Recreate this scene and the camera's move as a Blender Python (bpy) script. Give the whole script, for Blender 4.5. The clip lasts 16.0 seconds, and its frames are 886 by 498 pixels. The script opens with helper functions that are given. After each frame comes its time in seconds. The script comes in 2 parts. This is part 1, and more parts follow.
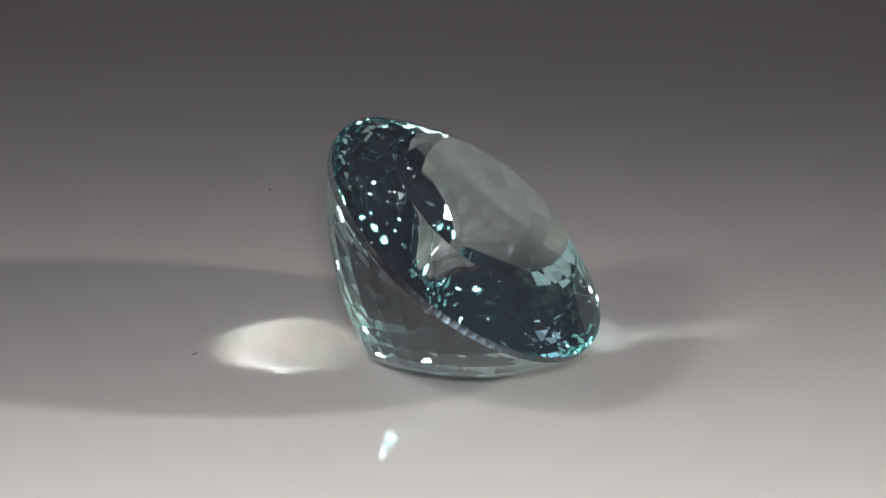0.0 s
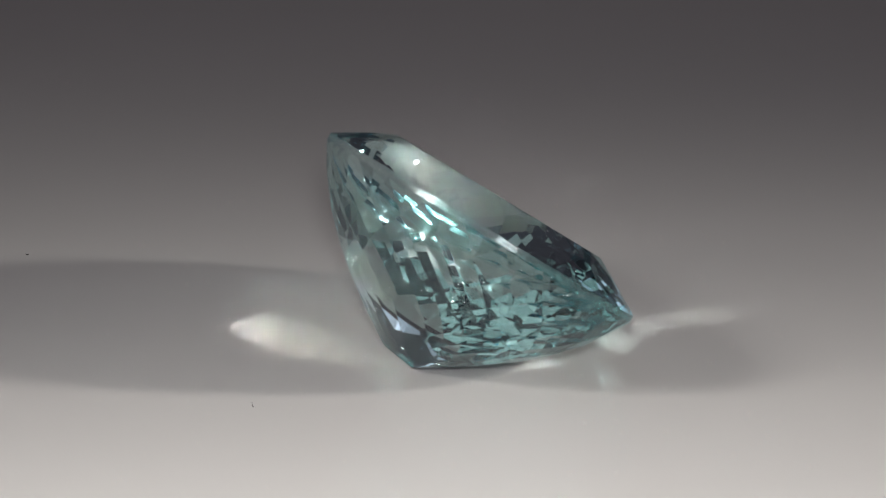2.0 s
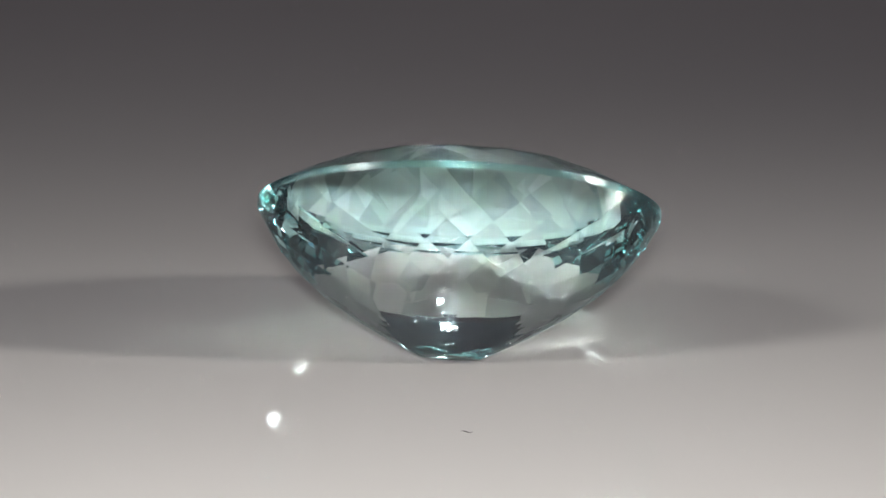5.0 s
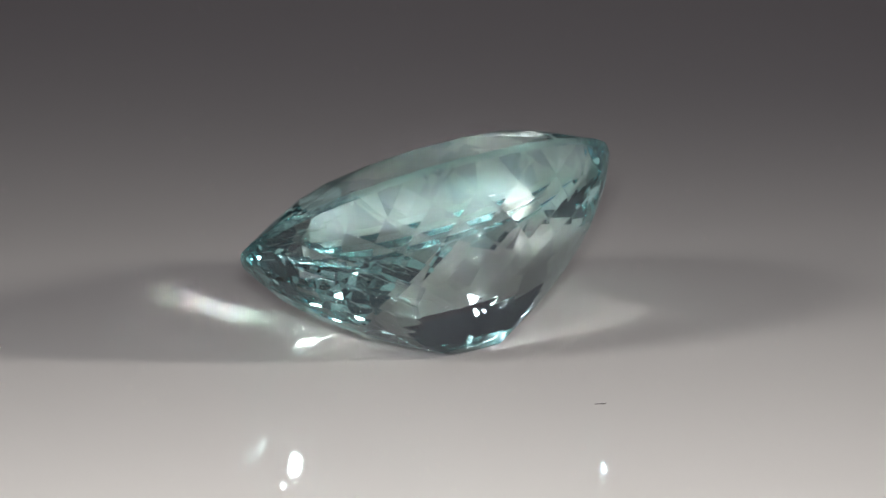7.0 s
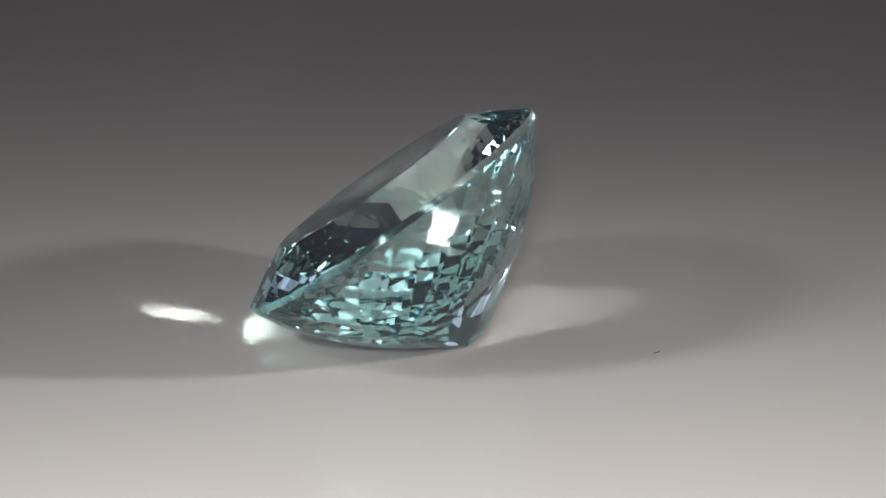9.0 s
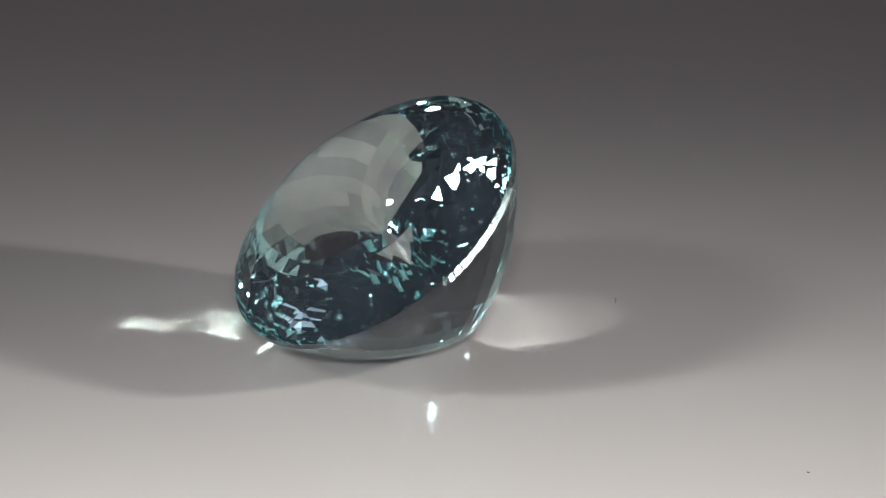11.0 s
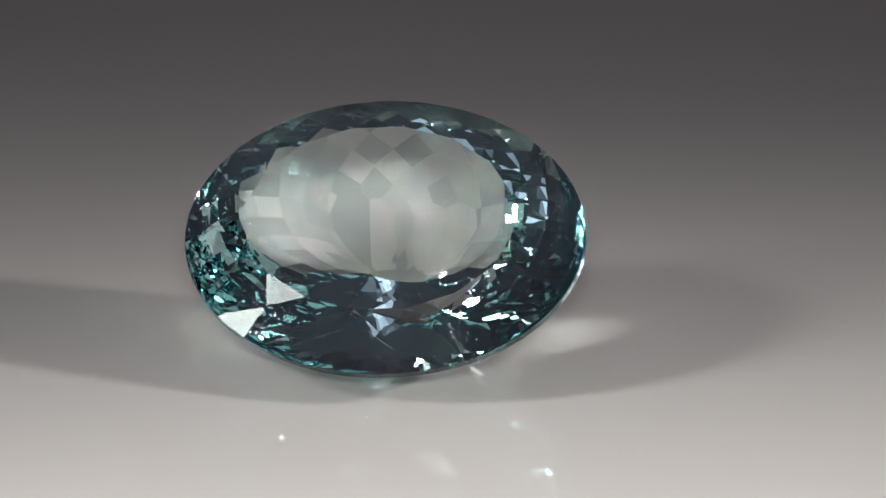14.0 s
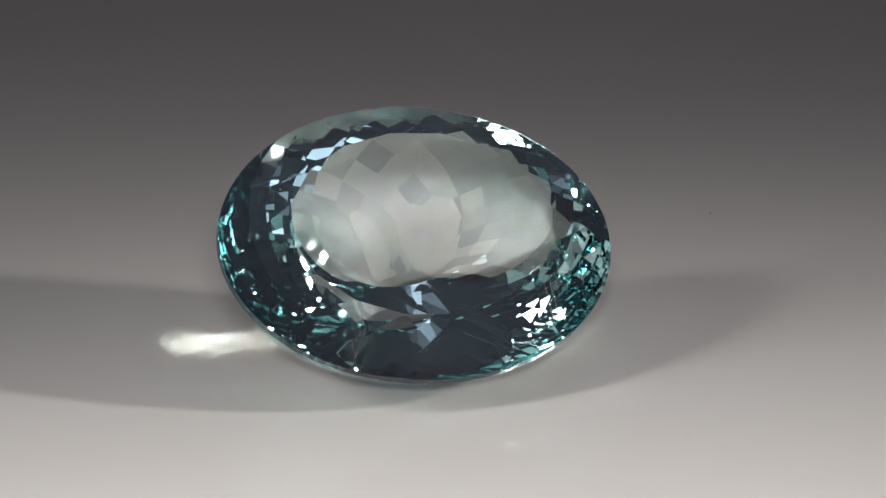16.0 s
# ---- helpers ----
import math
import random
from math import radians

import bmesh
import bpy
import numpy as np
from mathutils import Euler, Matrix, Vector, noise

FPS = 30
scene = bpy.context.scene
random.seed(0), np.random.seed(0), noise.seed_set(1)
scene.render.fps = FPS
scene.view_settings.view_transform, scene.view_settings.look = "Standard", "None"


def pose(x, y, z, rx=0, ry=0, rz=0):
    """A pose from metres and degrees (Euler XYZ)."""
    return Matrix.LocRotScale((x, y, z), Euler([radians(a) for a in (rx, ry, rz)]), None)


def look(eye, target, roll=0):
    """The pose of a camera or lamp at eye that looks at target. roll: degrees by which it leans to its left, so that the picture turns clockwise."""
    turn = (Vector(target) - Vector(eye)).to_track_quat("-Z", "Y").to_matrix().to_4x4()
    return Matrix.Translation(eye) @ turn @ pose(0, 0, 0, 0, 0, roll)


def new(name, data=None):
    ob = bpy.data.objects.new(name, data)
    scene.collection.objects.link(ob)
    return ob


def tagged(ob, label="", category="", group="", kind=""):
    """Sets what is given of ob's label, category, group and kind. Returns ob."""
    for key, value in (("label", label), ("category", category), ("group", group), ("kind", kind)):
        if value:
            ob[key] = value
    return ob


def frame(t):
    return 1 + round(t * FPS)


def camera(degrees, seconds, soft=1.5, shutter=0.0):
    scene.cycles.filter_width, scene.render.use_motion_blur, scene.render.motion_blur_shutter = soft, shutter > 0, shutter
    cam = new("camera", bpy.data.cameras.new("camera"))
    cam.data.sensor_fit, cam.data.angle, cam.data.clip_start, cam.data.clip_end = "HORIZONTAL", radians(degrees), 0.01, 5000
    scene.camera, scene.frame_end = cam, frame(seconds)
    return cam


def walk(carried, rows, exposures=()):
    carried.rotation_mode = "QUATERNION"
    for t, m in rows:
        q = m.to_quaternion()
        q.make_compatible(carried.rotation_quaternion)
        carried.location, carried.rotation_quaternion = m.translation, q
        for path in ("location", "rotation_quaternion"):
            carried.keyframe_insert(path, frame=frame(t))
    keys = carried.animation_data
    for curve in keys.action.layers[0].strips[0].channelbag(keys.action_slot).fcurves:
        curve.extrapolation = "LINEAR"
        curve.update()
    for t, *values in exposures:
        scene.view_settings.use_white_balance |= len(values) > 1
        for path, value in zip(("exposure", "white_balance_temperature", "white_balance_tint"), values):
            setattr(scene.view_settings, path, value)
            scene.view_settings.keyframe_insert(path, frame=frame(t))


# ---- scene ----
cam = camera(8.665, 16.0, soft=1.5)
EYE, AIM = (0.0, -0.27001, 0.10519), (0.0, 0.0, 0.005)
walk(cam, [(0, look(EYE, AIM)), (16, look(EYE, AIM))])

# ---- light: a soft panel overhead, a small lamp over the lens, a lamp low at each side and a larger one higher up ----
world = bpy.data.worlds.new("world")
scene.world = world
world.use_nodes = True


def studio_dome(n, l):
    """Dim grey room all round, lighter towards the ceiling."""
    tc, sep, ramp = n.new("ShaderNodeTexCoord"), n.new("ShaderNodeSeparateXYZ"), n.new("ShaderNodeValToRGB")
    l.new(tc.outputs["Generated"], sep.inputs[0])
    l.new(sep.outputs["Z"], ramp.inputs[0])
    ramp.color_ramp.elements[0].color = (0.029, 0.0205, 0.0250, 1)
    ramp.color_ramp.elements[1].color = (0.052, 0.046, 0.056, 1)
    l.new(ramp.outputs[0], n["Background"].inputs[0])
    n["Background"].inputs[1].default_value = 1.0


studio_dome(world.node_tree.nodes, world.node_tree.links)
scene.view_settings.exposure = -0.1
scene.cycles.max_bounces = 24
scene.cycles.transmission_bounces = 24
scene.cycles.glossy_bounces = 12
scene.cycles.caustics_refractive = True
scene.cycles.caustics_reflective = True
scene.cycles.blur_glossy = 0.0
scene.cycles.sample_clamp_indirect = 0.0


def area_lamp(name, eye, target, wide, high, watts, colour, shape="RECTANGLE", spread=180):
    data = bpy.data.lights.new(name, "AREA")
    data.shape, data.size, data.size_y, data.energy, data.color = shape, wide, high, watts, colour
    data.spread = radians(spread)
    ob = new(name, data)
    ob.matrix_world = look(eye, target)
    return ob


PANEL = area_lamp("overhead_panel_lamp", (0.0, -0.045, 0.22), (0.0, -0.045, 0.0), 0.13, 0.11, 0.0020, (0.86, 0.83, 1.0), "RECTANGLE", 32)
area_lamp("lamp_over_lens", (0.002, -0.262, 0.126), (0.0, -0.066, 0.0), 0.036, 0.024, 0.0210, (0.985, 0.978, 0.985), "ELLIPSE", 35)
area_lamp("side_lamp_right", (0.392, -0.088, 0.168), (-0.03, -0.052, 0.0), 0.043, 0.043, 0.0370, (1.0, 0.955, 0.90), "DISK", 22)
area_lamp("side_lamp_left", (-0.235, -0.105, 0.10), (0.01, -0.056, 0.0), 0.060, 0.060, 0.0085, (1.0, 0.955, 0.91), "DISK", 32)
area_lamp("high_lamp_left", (-0.165, -0.085, 0.132), (0, -0.062, 0.0), 0.054, 0.054, 0.0300, (1.0, 0.965, 0.935), "DISK", 38)


def uneven_diffuser(data, centre, radius):
    """The panel's diffuser: a hot middle, and soft folds in the cloth."""
    data.use_nodes = True
    n, l = data.node_tree.nodes, data.node_tree.links
    geo, sub, length = n.new("ShaderNodeNewGeometry"), n.new("ShaderNodeVectorMath"), n.new("ShaderNodeVectorMath")
    sub.operation, length.operation = "SUBTRACT", "LENGTH"
    sub.inputs[1].default_value = centre
    l.new(geo.outputs["Position"], sub.inputs[0])
    l.new(sub.outputs[0], length.inputs[0])
    hot = n.new("ShaderNodeMapRange")
    hot.interpolation_type = "SMOOTHSTEP"
    hot.inputs["From Min"].default_value, hot.inputs["From Max"].default_value = 0.0, radius
    hot.inputs["To Min"].default_value, hot.inputs["To Max"].default_value = 1.5, 0.45
    l.new(length.outputs["Value"], hot.inputs["Value"])
    folds, level, both = n.new("ShaderNodeTexNoise"), n.new("ShaderNodeMapRange"), n.new("ShaderNodeMath")
    folds.inputs["Scale"].default_value, folds.inputs["Detail"].default_value = 60, 2.5
    l.new(geo.outputs["Position"], folds.inputs["Vector"])
    level.inputs["From Min"].default_value, level.inputs["From Max"].default_value = 0.3, 0.7
    level.inputs["To Min"].default_value, level.inputs["To Max"].default_value = 0.6, 1.4
    l.new(folds.outputs["Fac"], level.inputs["Value"])
    both.operation = "MULTIPLY"
    l.new(hot.outputs["Result"], both.inputs[0])
    l.new(level.outputs["Result"], both.inputs[1])
    l.new(both.outputs[0], n["Emission"].inputs["Strength"])


uneven_diffuser(PANEL.data, (0.0, -0.030, 0.22), 0.06)


# ---- materials ----
def material(name):
    m = bpy.data.materials.new(name)
    m.use_nodes = True
    t = m.node_tree
    return m, t.nodes, t.links, t.nodes["Principled BSDF"]


def gem_glass(name, rough, clear=(0.905, 0.985, 0.99), uneven=0.0, scratched=False):
    """Pale aquamarine: clear where one looks straight through, bluer with each turn of the light within the stone."""
    m = bpy.data.materials.new(name)
    m.use_nodes = True
    n, l = m.node_tree.nodes, m.node_tree.links
    n.remove(n["Principled BSDF"])
    through_it, gloss = n.new("ShaderNodeBsdfRefraction"), n.new("ShaderNodeBsdfGlossy")
    fresnel, mix = n.new("ShaderNodeFresnel"), n.new("ShaderNodeMixShader")
    through_it.inputs["Color"].default_value = (*clear, 1)
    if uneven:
        # light and dark between neighbouring facets, painted in as a random tint
        painted_shade, tone = n.new("ShaderNodeAttribute"), n.new("ShaderNodeMix")
        painted_shade.attribute_name = "painted_shade"
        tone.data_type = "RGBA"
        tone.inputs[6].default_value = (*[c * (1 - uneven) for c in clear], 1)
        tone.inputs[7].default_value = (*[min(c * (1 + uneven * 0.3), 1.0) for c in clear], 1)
        l.new(painted_shade.outputs["Fac"], tone.inputs[0])
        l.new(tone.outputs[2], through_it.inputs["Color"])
    gloss.inputs["Color"].default_value = (0.845, 0.975, 0.982, 1)
    for node in (through_it, gloss):
        node.inputs["Roughness"].default_value = rough
    if scratched:
        # bundles of fine parallel scratches in the polish
        tc, mask = n.new("ShaderNodeTexCoord"), n.new("ShaderNodeTexNoise")
        mask.inputs["Scale"].default_value, mask.inputs["Detail"].default_value = 330, 1
        l.new(tc.outputs["Object"], mask.inputs["Vector"])
        total = None
        for turned, scale in ((35, 1500), (20, 1150)):
            place, lines, thin = n.new("ShaderNodeMapping"), n.new("ShaderNodeTexWave"), n.new("ShaderNodeMapRange")
            place.inputs["Rotation"].default_value = (0.3, 0.2, radians(turned))
            lines.inputs["Scale"].default_value, lines.inputs["Distortion"].default_value = scale, 1.2
            lines.inputs["Detail"].default_value, lines.inputs["Detail Scale"].default_value = 1, 0.4
            thin.inputs["From Min"].default_value, thin.inputs["From Max"].default_value = 0.98, 1.0
            thin.inputs["To Max"].default_value = 0.2
            l.new(tc.outputs["Object"], place.inputs["Vector"])
            l.new(place.outputs[0], lines.inputs["Vector"])
            l.new(lines.outputs["Fac"], thin.inputs["Value"])
            if total is None:
                total = thin
            else:
                both = n.new("ShaderNodeMath")
                both.operation = "MAXIMUM"
                l.new(total.outputs["Result"], both.inputs[0])
                l.new(thin.outputs["Result"], both.inputs[1])
        patch, dull = n.new("ShaderNodeMapRange"), n.new("ShaderNodeMath")
        patch.inputs["From Min"].default_value, patch.inputs["From Max"].default_value = 0.58, 0.68
        l.new(mask.outputs["Fac"], patch.inputs["Value"])
        dull.operation = "MULTIPLY"
        l.new(patch.outputs["Result"], dull.inputs[0])
        l.new(both.outputs[0], dull.inputs[1])
        for node in (through_it, gloss):
            l.new(dull.outputs[0], node.inputs["Roughness"])
    for node in (through_it, fresnel):
        node.inputs["IOR"].default_value = 1.578
    l.new(fresnel.outputs[0], mix.inputs[0])
    l.new(through_it.outputs[0], mix.inputs[1])
    l.new(gloss.outputs[0], mix.inputs[2])
    l.new(mix.outputs[0], n["Material Output"].inputs["Surface"])
    return m


def white_acrylic():
    m, n, l, p = material("glossy_white_acrylic")
    tc = n.new("ShaderNodeTexCoord")
    big = n.new("ShaderNodeTexNoise")
    big.inputs["Scale"].default_value = 60
    big.inputs["Detail"].default_value = 3
    ramp = n.new("ShaderNodeMix")
    ramp.data_type = "RGBA"
    ramp.inputs[6].default_value, ramp.inputs[7].default_value = (0.598, 0.587, 0.566, 1), (0.634, 0.622, 0.600, 1)
    l.new(tc.outputs["Object"], big.inputs["Vector"])
    l.new(big.outputs["Fac"], ramp.inputs[0])
    l.new(ramp.outputs[2], p.inputs["Base Color"])
    rough = n.new("ShaderNodeMapRange")
    rough.inputs["To Min"].default_value, rough.inputs["To Max"].default_value = 0.05, 0.09
    l.new(big.outputs["Fac"], rough.inputs["Value"])
    l.new(rough.outputs["Result"], p.inputs["Roughness"])
    p.inputs["IOR"].default_value = 1.42
    return m


def plain(name, colour, rough, scale, spread=0.15):
    m, n, l, p = material(name)
    tc, tex, mix = n.new("ShaderNodeTexCoord"), n.new("ShaderNodeTexNoise"), n.new("ShaderNodeMix")
    tex.inputs["Scale"].default_value, tex.inputs["Detail"].default_value = scale, 6
    mix.data_type = "RGBA"
    mix.inputs[6].default_value = (*[c * (1 - spread) for c in colour], 1)
    mix.inputs[7].default_value = (*[c * (1 + spread) for c in colour], 1)
    l.new(tc.outputs["Object"], tex.inputs["Vector"])
    l.new(tex.outputs["Fac"], mix.inputs[0])
    l.new(mix.outputs[2], p.inputs["Base Color"])
    p.inputs["Roughness"].default_value = rough
    return m


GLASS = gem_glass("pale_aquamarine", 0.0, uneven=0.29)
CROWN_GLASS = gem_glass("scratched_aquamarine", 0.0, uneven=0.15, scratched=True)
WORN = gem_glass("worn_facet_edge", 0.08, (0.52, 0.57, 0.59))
SATIN = gem_glass("satin_aquamarine", 0.2)
ACRYLIC = white_acrylic()
DESK = plain("dark_grey_laminate", (0.05, 0.05, 0.052), 0.5, 40)
FIBRE = plain("dark_fibre", (0.05, 0.04, 0.04), 0.8, 4000)
SPECK = plain("pale_inclusion", (0.72, 0.73, 0.72), 0.6, 4000)


# ---- mesh helpers ----
def link_mesh(name, bm, mat):
    me = bpy.data.meshes.new(name)
    bm.to_mesh(me)
    bm.free()
    me.materials.append(mat)
    return new(name, me)


def part(name, bm, mat, parent, label=""):
    ob = link_mesh(name, bm, mat)
    ob.parent = parent
    return tagged(ob, label)


def box(name, x0, x1, y0, y1, z0, z1, mat, label, category):
    bm = bmesh.new()
    bmesh.ops.create_cube(bm, size=1, matrix=Matrix.LocRotScale(((x0 + x1) / 2, (y0 + y1) / 2, (z0 + z1) / 2), None, (x1 - x0, y1 - y0, z1 - z0)))
    return tagged(link_mesh(name, bm, mat), label, category, kind="structure")


# ---- the table under the turntable ----
DISC = 0.006
box("floor", -4, 4, -4, 4, -DISC - 0.03, -DISC, DESK, "dark grey laminate table under the turntable", "table top")

# ---- the turntable ----
AXIS = (-0.000857, -0.000343)
RATE, FACING = 18.879, 14.9


def turntable():
    """A round plate with a bevelled rim."""
    R, n = 0.13, 128
    table = tagged(new("turntable"), "round glossy white acrylic turntable, slowly turning", "turntable")

    def ring(bm, r, z):
        return [bm.verts.new((r * math.cos(a), r * math.sin(a), z)) for a in (2 * math.pi * i / n for i in range(n))]

    def band(bm, rings):
        for lo, hi in zip(rings, rings[1:]):
            for i in range(n):
                bm.faces.new((lo[i], lo[(i + 1) % n], hi[(i + 1) % n], hi[i]))

    bm = bmesh.new()
    rings = [ring(bm, R - 0.004, -0.0016), ring(bm, R - 0.0005, -0.0016), ring(bm, R, -0.0012), ring(bm, R - 0.0012, 0.0)]
    band(bm, rings)
    bm.faces.new(rings[-1])
    bm.faces.new(rings[0][::-1])
    part("top_plate", bm, ACRYLIC, table, "glossy white acrylic top plate")
    bm = bmesh.new()
    rings = [ring(bm, R - 0.0012, -DISC), ring(bm, R, -DISC + 0.0012), ring(bm, R, -0.0022), ring(bm, R - 0.0006, -0.0016), ring(bm, R - 0.02, -0.0016)]
    band(bm, rings)
    bm.faces.new(rings[-1])
    bm.faces.new(rings[0][::-1])
    part("drum", bm, ACRYLIC, table, "white drum under the top plate")
    return table


# ---- the cut stone ----
A, B = 0.01, 0.008
CROWN, TABLE, DEPTH, GIRDLE = 0.00178, 0.675, 0.00752, 0.0002
N_CROWN, N_PAV = 16, 24
HEADING, TILT, LEAN = 1.489, 36.28, 0.56
OFFSET = (-0.001386, -0.002256)


def on_ring(s, z, turn, across=None):
    """A point of the stone's outline, shrunk to s along it and, where given, otherwise across it."""
    return Vector((A * s * math.cos(turn), B * (s if across is None else across) * math.sin(turn), z))


# depths of the pavilion's rings of corners, and the ring that each row's lozenges need so that their four corners lie in one plane
RING_Z = (0.0, 0.16, 0.28, 0.39, 0.49, 0.585, 0.67, 0.75, 0.82, 0.88, 0.93, 0.97, 1.0)
ROWS = len(RING_Z) - 1


def ring_sizes(last):
    """The rings' sizes, from 1 at the girdle to the given size at the keel."""
    c = math.cos(math.pi / N_PAV)

    def run(first):
        s = [1.0, first]
        for k in range(ROWS - 1):
            part_way = (RING_Z[k + 1] - RING_Z[k]) / (RING_Z[k + 2] - RING_Z[k])
            s.append((s[k + 1] * c - (1 - part_way) * s[k]) / part_way)
        return s

    low, high = run(0.8)[-1], run(1.0)[-1]
    return run(0.8 + 0.2 * (last - low) / (high - low))


RING_LONG, RING_SHORT = ring_sizes(0.11), ring_sizes(0.0)


def belly(k, turn):
    """A corner on the k-th ring of the pavilion."""
    return on_ring(RING_LONG[k], -GIRDLE - RING_Z[k] * DEPTH, turn, RING_SHORT[k])


RND = random.Random(11)


def plane_of(points, push=0.0, loose=0.0012):
    """The plane that suits the points best, facing away from the stone's heart."""
    c = sum(points, Vector()) / len(points)
    pts = np.array([p - c for p in points])
    n = Vector(np.linalg.svd(pts)[2][2])
    if n.dot(c - Vector((0, 0, -0.0015))) < 0:
        n.negate()
    n = (n + Vector([RND.gauss(0, loose) for _ in range(3)])).normalized()
    return c + n * push, n


def stone_planes():
    """Every facet's plane, by the part to which it belongs."""
    rnd = random.Random(5)
    planes = [("table", Vector((0, 0, CROWN)), Vector((0, 0, 1)))]
    step = 2 * math.pi / N_CROWN
    g, t = (1.0, GIRDLE), (TABLE, CROWN)
    rise = 0.62
    h = ((1 - (1 - TABLE) * rise) / math.cos(step / 2), GIRDLE + (CROWN - GIRDLE) * rise)
    for j in range(N_CROWN):
        a = j * step
        kite = [on_ring(*g, a), on_ring(*h, a - step / 2), on_ring(*h, a + step / 2), on_ring(*t, a)]
        planes.append(("crown", *plane_of(kite, rnd.uniform(-1, 1) * 0.000005)))
        star = [on_ring(*t, a), on_ring(*t, a + step), on_ring(*h, a + step / 2)]
        planes.append(("crown", *plane_of(star)))
        for side in (0.0, 0.5):
            low = [on_ring(*g, a + side * step), on_ring(*g, a + (side + 0.5) * step), on_ring(*h, a + step / 2)]
            planes.append(("crown", *plane_of(low)))
    for j in range(96):
        a = (j + 0.5) * 2 * math.pi / 96
        planes.append(("girdle", on_ring(1, 0, a), Vector((math.cos(a) / A, math.sin(a) / B, 0)).normalized()))
    planes.append(("pavilion", Vector((0, 0, -GIRDLE - DEPTH * 0.975)), Vector((0.05, 0.12, -1)).normalized()))
    # the pavilion: rows of lozenges down a rounded belly
    step = 2 * math.pi / N_PAV
    for j in range(N_PAV):
        b = (j + 0.5) * step
        for side in (0.0, 0.5):
            a = (j + side) * step
            planes.append(("pavilion", *plane_of([belly(0, a), belly(0, a + step / 2), belly(1, b)])))
    for k in range(ROWS - 1):
        shift = 0.5 * (k % 2)
        for j in range(N_PAV):
            a = (j + shift) * step
            four = [belly(k, a), belly(k + 1, a - step / 2), belly(k + 1, a + step / 2), belly(k + 2, a)]
            planes.append(("pavilion", *plane_of(four, rnd.uniform(-1, 1) * 0.000003)))
    return planes


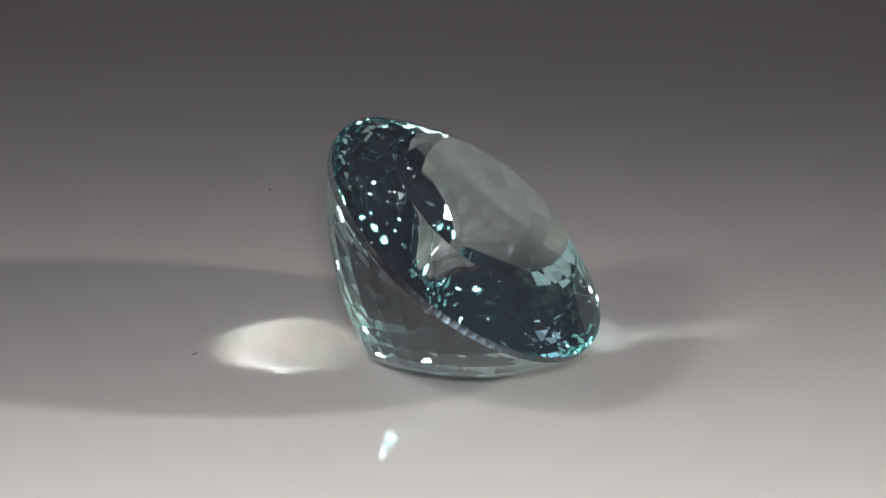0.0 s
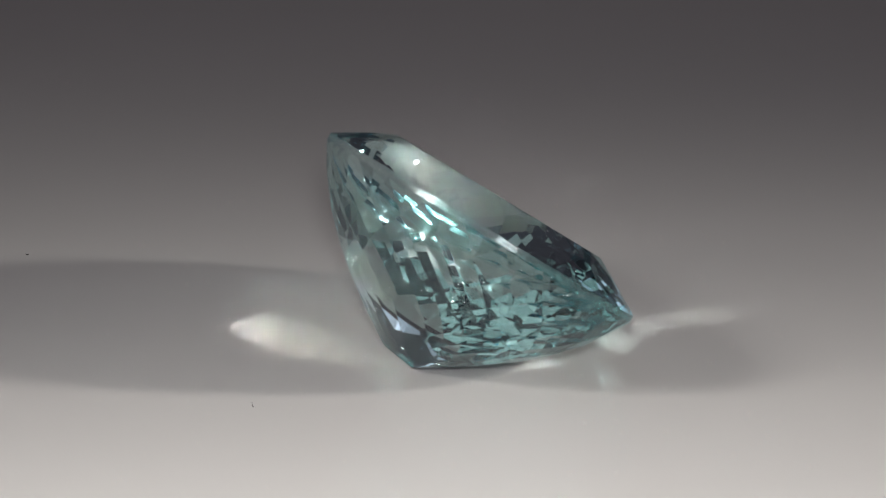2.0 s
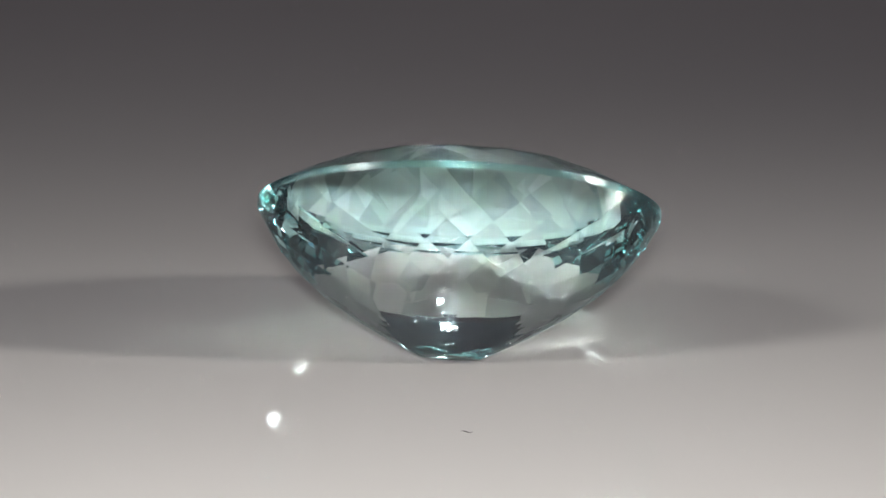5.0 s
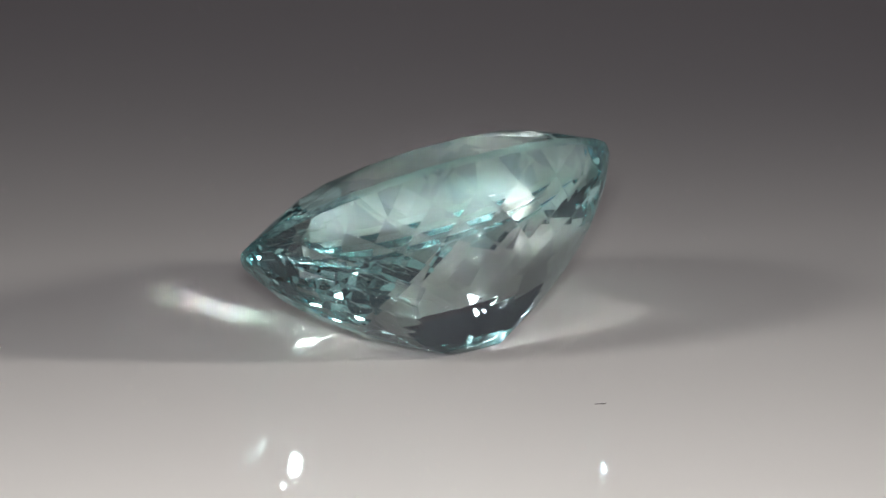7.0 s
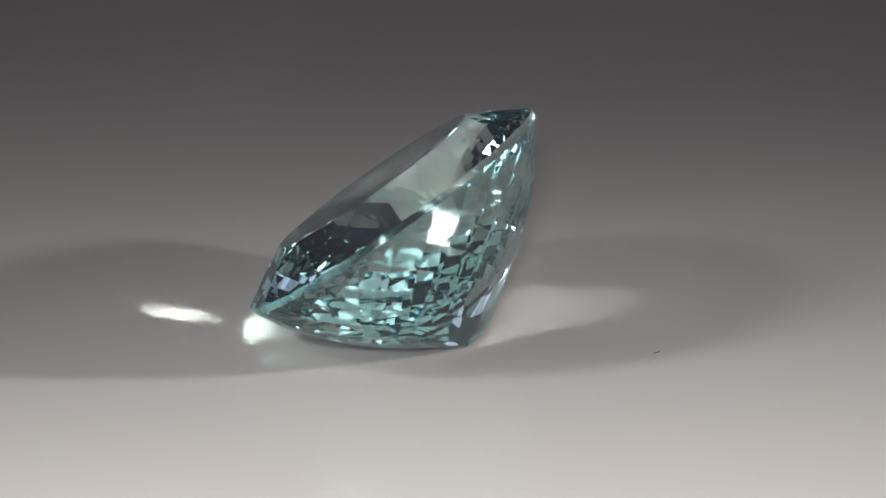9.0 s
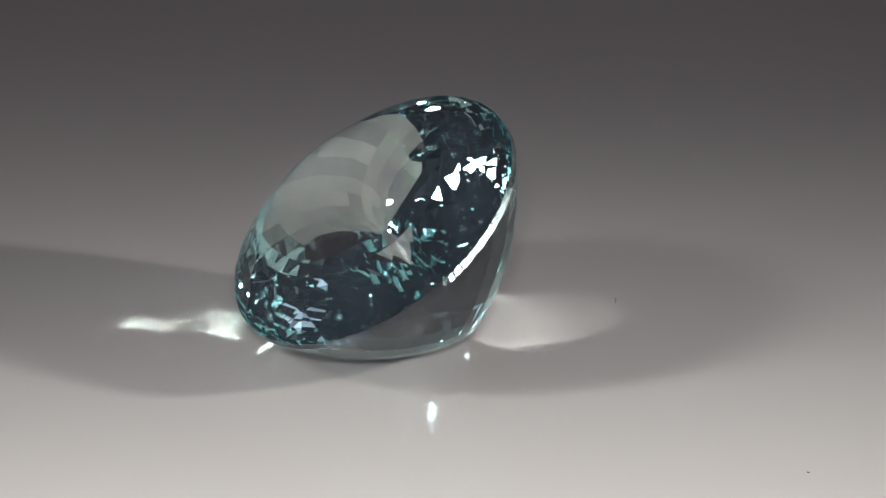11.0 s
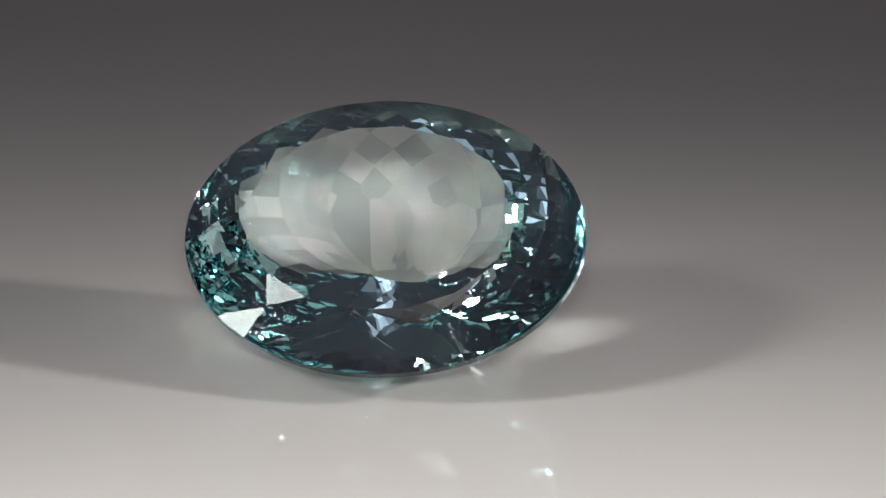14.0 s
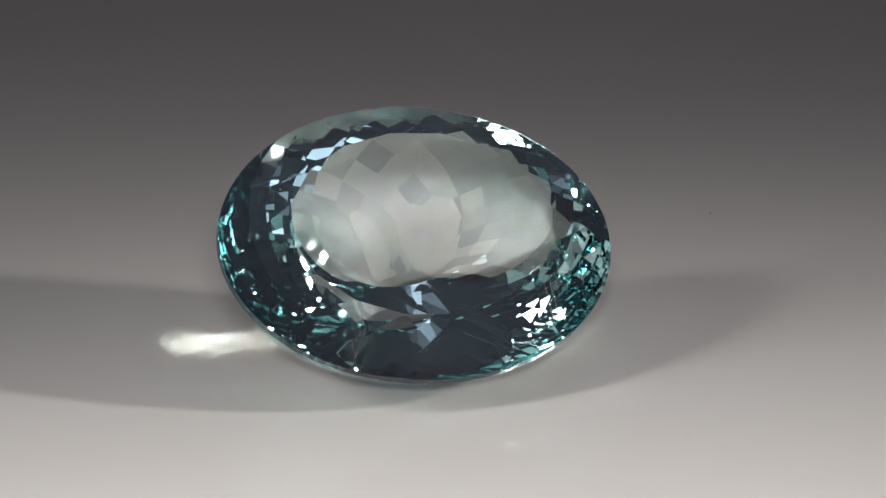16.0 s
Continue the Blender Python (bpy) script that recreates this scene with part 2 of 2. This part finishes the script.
def cut_stone():
    planes = stone_planes()
    normals = np.array([n for _, _, n in planes])
    reach = np.array([n.dot(p) for _, p, n in planes]) / A
    bm = bmesh.new()
    layer = bm.faces.layers.int.new("piece")
    painted_shade = bm.faces.layers.float.new("painted_shade")
    kinds = ("table", "crown", "girdle", "pavilion")
    for i, (kind, _, n) in enumerate(planes):
        u = n.orthogonal().normalized()
        v = n.cross(u)
        ring = [np.array(n * reach[i] + (u * x + v * y) * 4) for x, y in ((-1, -1), (1, -1), (1, 1), (-1, 1))]
        for j in range(len(planes)):
            if j == i:
                continue
            over = [float(normals[j] @ p - reach[j]) for p in ring]
            if max(over) < 1e-9:
                continue
            kept = []
            for k in range(len(ring)):
                p, q, d, e = ring[k - 1], ring[k], over[k - 1], over[k]
                if (d > 0) != (e > 0):
                    kept.append(p + (q - p) * (d / (d - e)))
                if e <= 0:
                    kept.append(q)
            ring = kept
            if len(ring) < 3:
                break
        if len(ring) > 2:
            f = bm.faces.new([bm.verts.new(p * A) for p in ring])
            f[layer] = kinds.index(kind)
            # how light the facet's painted tint is: random on crown and pavilion
            f[painted_shade] = RND.random() ** 0.7 if kind in ("crown", "pavilion") else 0.8
    bmesh.ops.remove_doubles(bm, verts=bm.verts[:], dist=2e-6)
    bmesh.ops.dissolve_degenerate(bm, edges=bm.edges[:], dist=1e-6)
    # worn edges: a hair's breadth of bevel along every join between facets
    bmesh.ops.bevel(bm, geom=bm.edges[:], offset=0.000034, segments=1, material=1, affect="EDGES", clamp_overlap=True)
    bmesh.ops.recalc_face_normals(bm, faces=bm.faces[:])
    rest = pose(0, 0, 0, 0, 0, HEADING).to_3x3() @ pose(0, 0, 0, TILT, 0, 0).to_3x3() @ pose(0, 0, 0, 0, LEAN, 0).to_3x3()
    bmesh.ops.transform(bm, matrix=rest.to_4x4(), verts=bm.verts)
    low = min(v.co.z for v in bm.verts)
    bmesh.ops.translate(bm, vec=(0, 0, -low + 0.00001), verts=bm.verts)
    gem = tagged(new("gemstone"), "pale blue faceted oval aquamarine lying tilted on the turntable", "gemstone")
    labels = ("flat polished oval table facet", "crown of kite and star facets", "thin polished girdle", "deep belly of lozenge facets")
    names = ("table_facet", "crown", "girdle", "pavilion")
    for k in range(4):
        piece = bm.copy()
        lay = piece.faces.layers.int["piece"]
        bmesh.ops.delete(piece, geom=[f for f in piece.faces if f[lay] != k], context="FACES")
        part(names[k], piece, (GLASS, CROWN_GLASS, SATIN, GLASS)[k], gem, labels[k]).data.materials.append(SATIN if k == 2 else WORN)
    bm.free()
    # fine inclusions within the stone: a scatter of pale specks and two needles
    rnd = random.Random(3)
    for _ in range(16):
        a, r = rnd.uniform(0, 2 * math.pi), rnd.uniform(0.2, 0.86)
        spot = rest @ Vector((A * r * math.cos(a), B * r * math.sin(a), rnd.uniform(-0.0006, 0.0004))) - Vector((0, 0, low))
        grain = bmesh.new()
        bmesh.ops.create_icosphere(grain, subdivisions=1, radius=rnd.uniform(0.000016, 0.000034))
        bmesh.ops.translate(grain, vec=spot, verts=grain.verts)
        part("inclusion", grain, SPECK, gem, "pale speck within the stone")
    for x, y, turned in ((-0.0012, -0.0058, 28), (0.0012, -0.0059, -33)):
        needle = bmesh.new()
        bmesh.ops.create_cone(needle, segments=5, radius1=0.000012, radius2=0.000006, depth=0.0016, cap_ends=True)
        lie = Matrix.Translation(rest @ Vector((x, y, 0.0001)) - Vector((0, 0, low))) @ rest.to_4x4() @ pose(0, 0, 0, 0, 90, turned)
        bmesh.ops.transform(needle, matrix=lie, verts=needle.verts)
        part("needle_inclusion", needle, SPECK, gem, "thin pale needle within the stone")
    return gem


# ---- dust on the turntable ----
def fibre(length, radius, bend, mat, name, label):
    """A short bent hair lying on the turntable."""
    bm = bmesh.new()
    last, steps = None, 10
    x = y = 0.0
    for i in range(steps + 1):
        u = i / steps
        turn = bend * (u - 0.4) ** 2 * 4
        r = radius * (0.5 + 0.5 * math.sin(math.pi * min(max(u, 0.08), 0.92)))
        ring = [bm.verts.new((x - math.sin(turn) * r * math.cos(a), y + math.cos(turn) * r * math.cos(a), radius + r * math.sin(a)))
                for a in (2 * math.pi * k / 6 for k in range(6))]
        if last:
            for k in range(6):
                bm.faces.new((last[k], last[(k + 1) % 6], ring[(k + 1) % 6], ring[k]))
        else:
            bm.faces.new(ring[::-1])
        last = ring
        x, y = x + math.cos(turn) * length / steps, y + math.sin(turn) * length / steps
    bm.faces.new(last)
    bmesh.ops.translate(bm, vec=(-x / 2, -y / 2, 0), verts=bm.verts)
    bmesh.ops.recalc_face_normals(bm, faces=bm.faces[:])
    return tagged(link_mesh(name, bm, mat), label, "dust")


TABLE_DISC = turntable()
GEM = cut_stone()
DUST = [(fibre(0.0006, 0.00002, 1.1, FIBRE, "fibre", "tiny dark bent fibre lying on the white turntable"), 0.01141, 185.74, 40.0),
        (fibre(0.00016, 0.00003, 0.3, FIBRE, "dust_grain", "tiny dark grain of dust on the white turntable"), 0.0243, 110.1, 20.0)]


# ---- what moves ----
def motions():
    times = [i * 0.5 for i in range(33)]
    disc, stone = [], []
    for t in times:
        turn = RATE * (t - FACING)
        disc.append((t, pose(*AXIS, 0, 0, 0, turn)))
        stone.append((t, pose(*AXIS, 0, 0, 0, turn) @ pose(*OFFSET, 0)))
    walk(TABLE_DISC, disc)
    walk(GEM, stone)
    for ob, radius, start, turned in DUST:
        rows = []
        for t in times:
            a = start + RATE * t
            rows.append((t, pose(*AXIS, 0, 0, 0, a) @ pose(radius, 0, 0, 0, 0, turned)))
        walk(ob, rows)


motions()
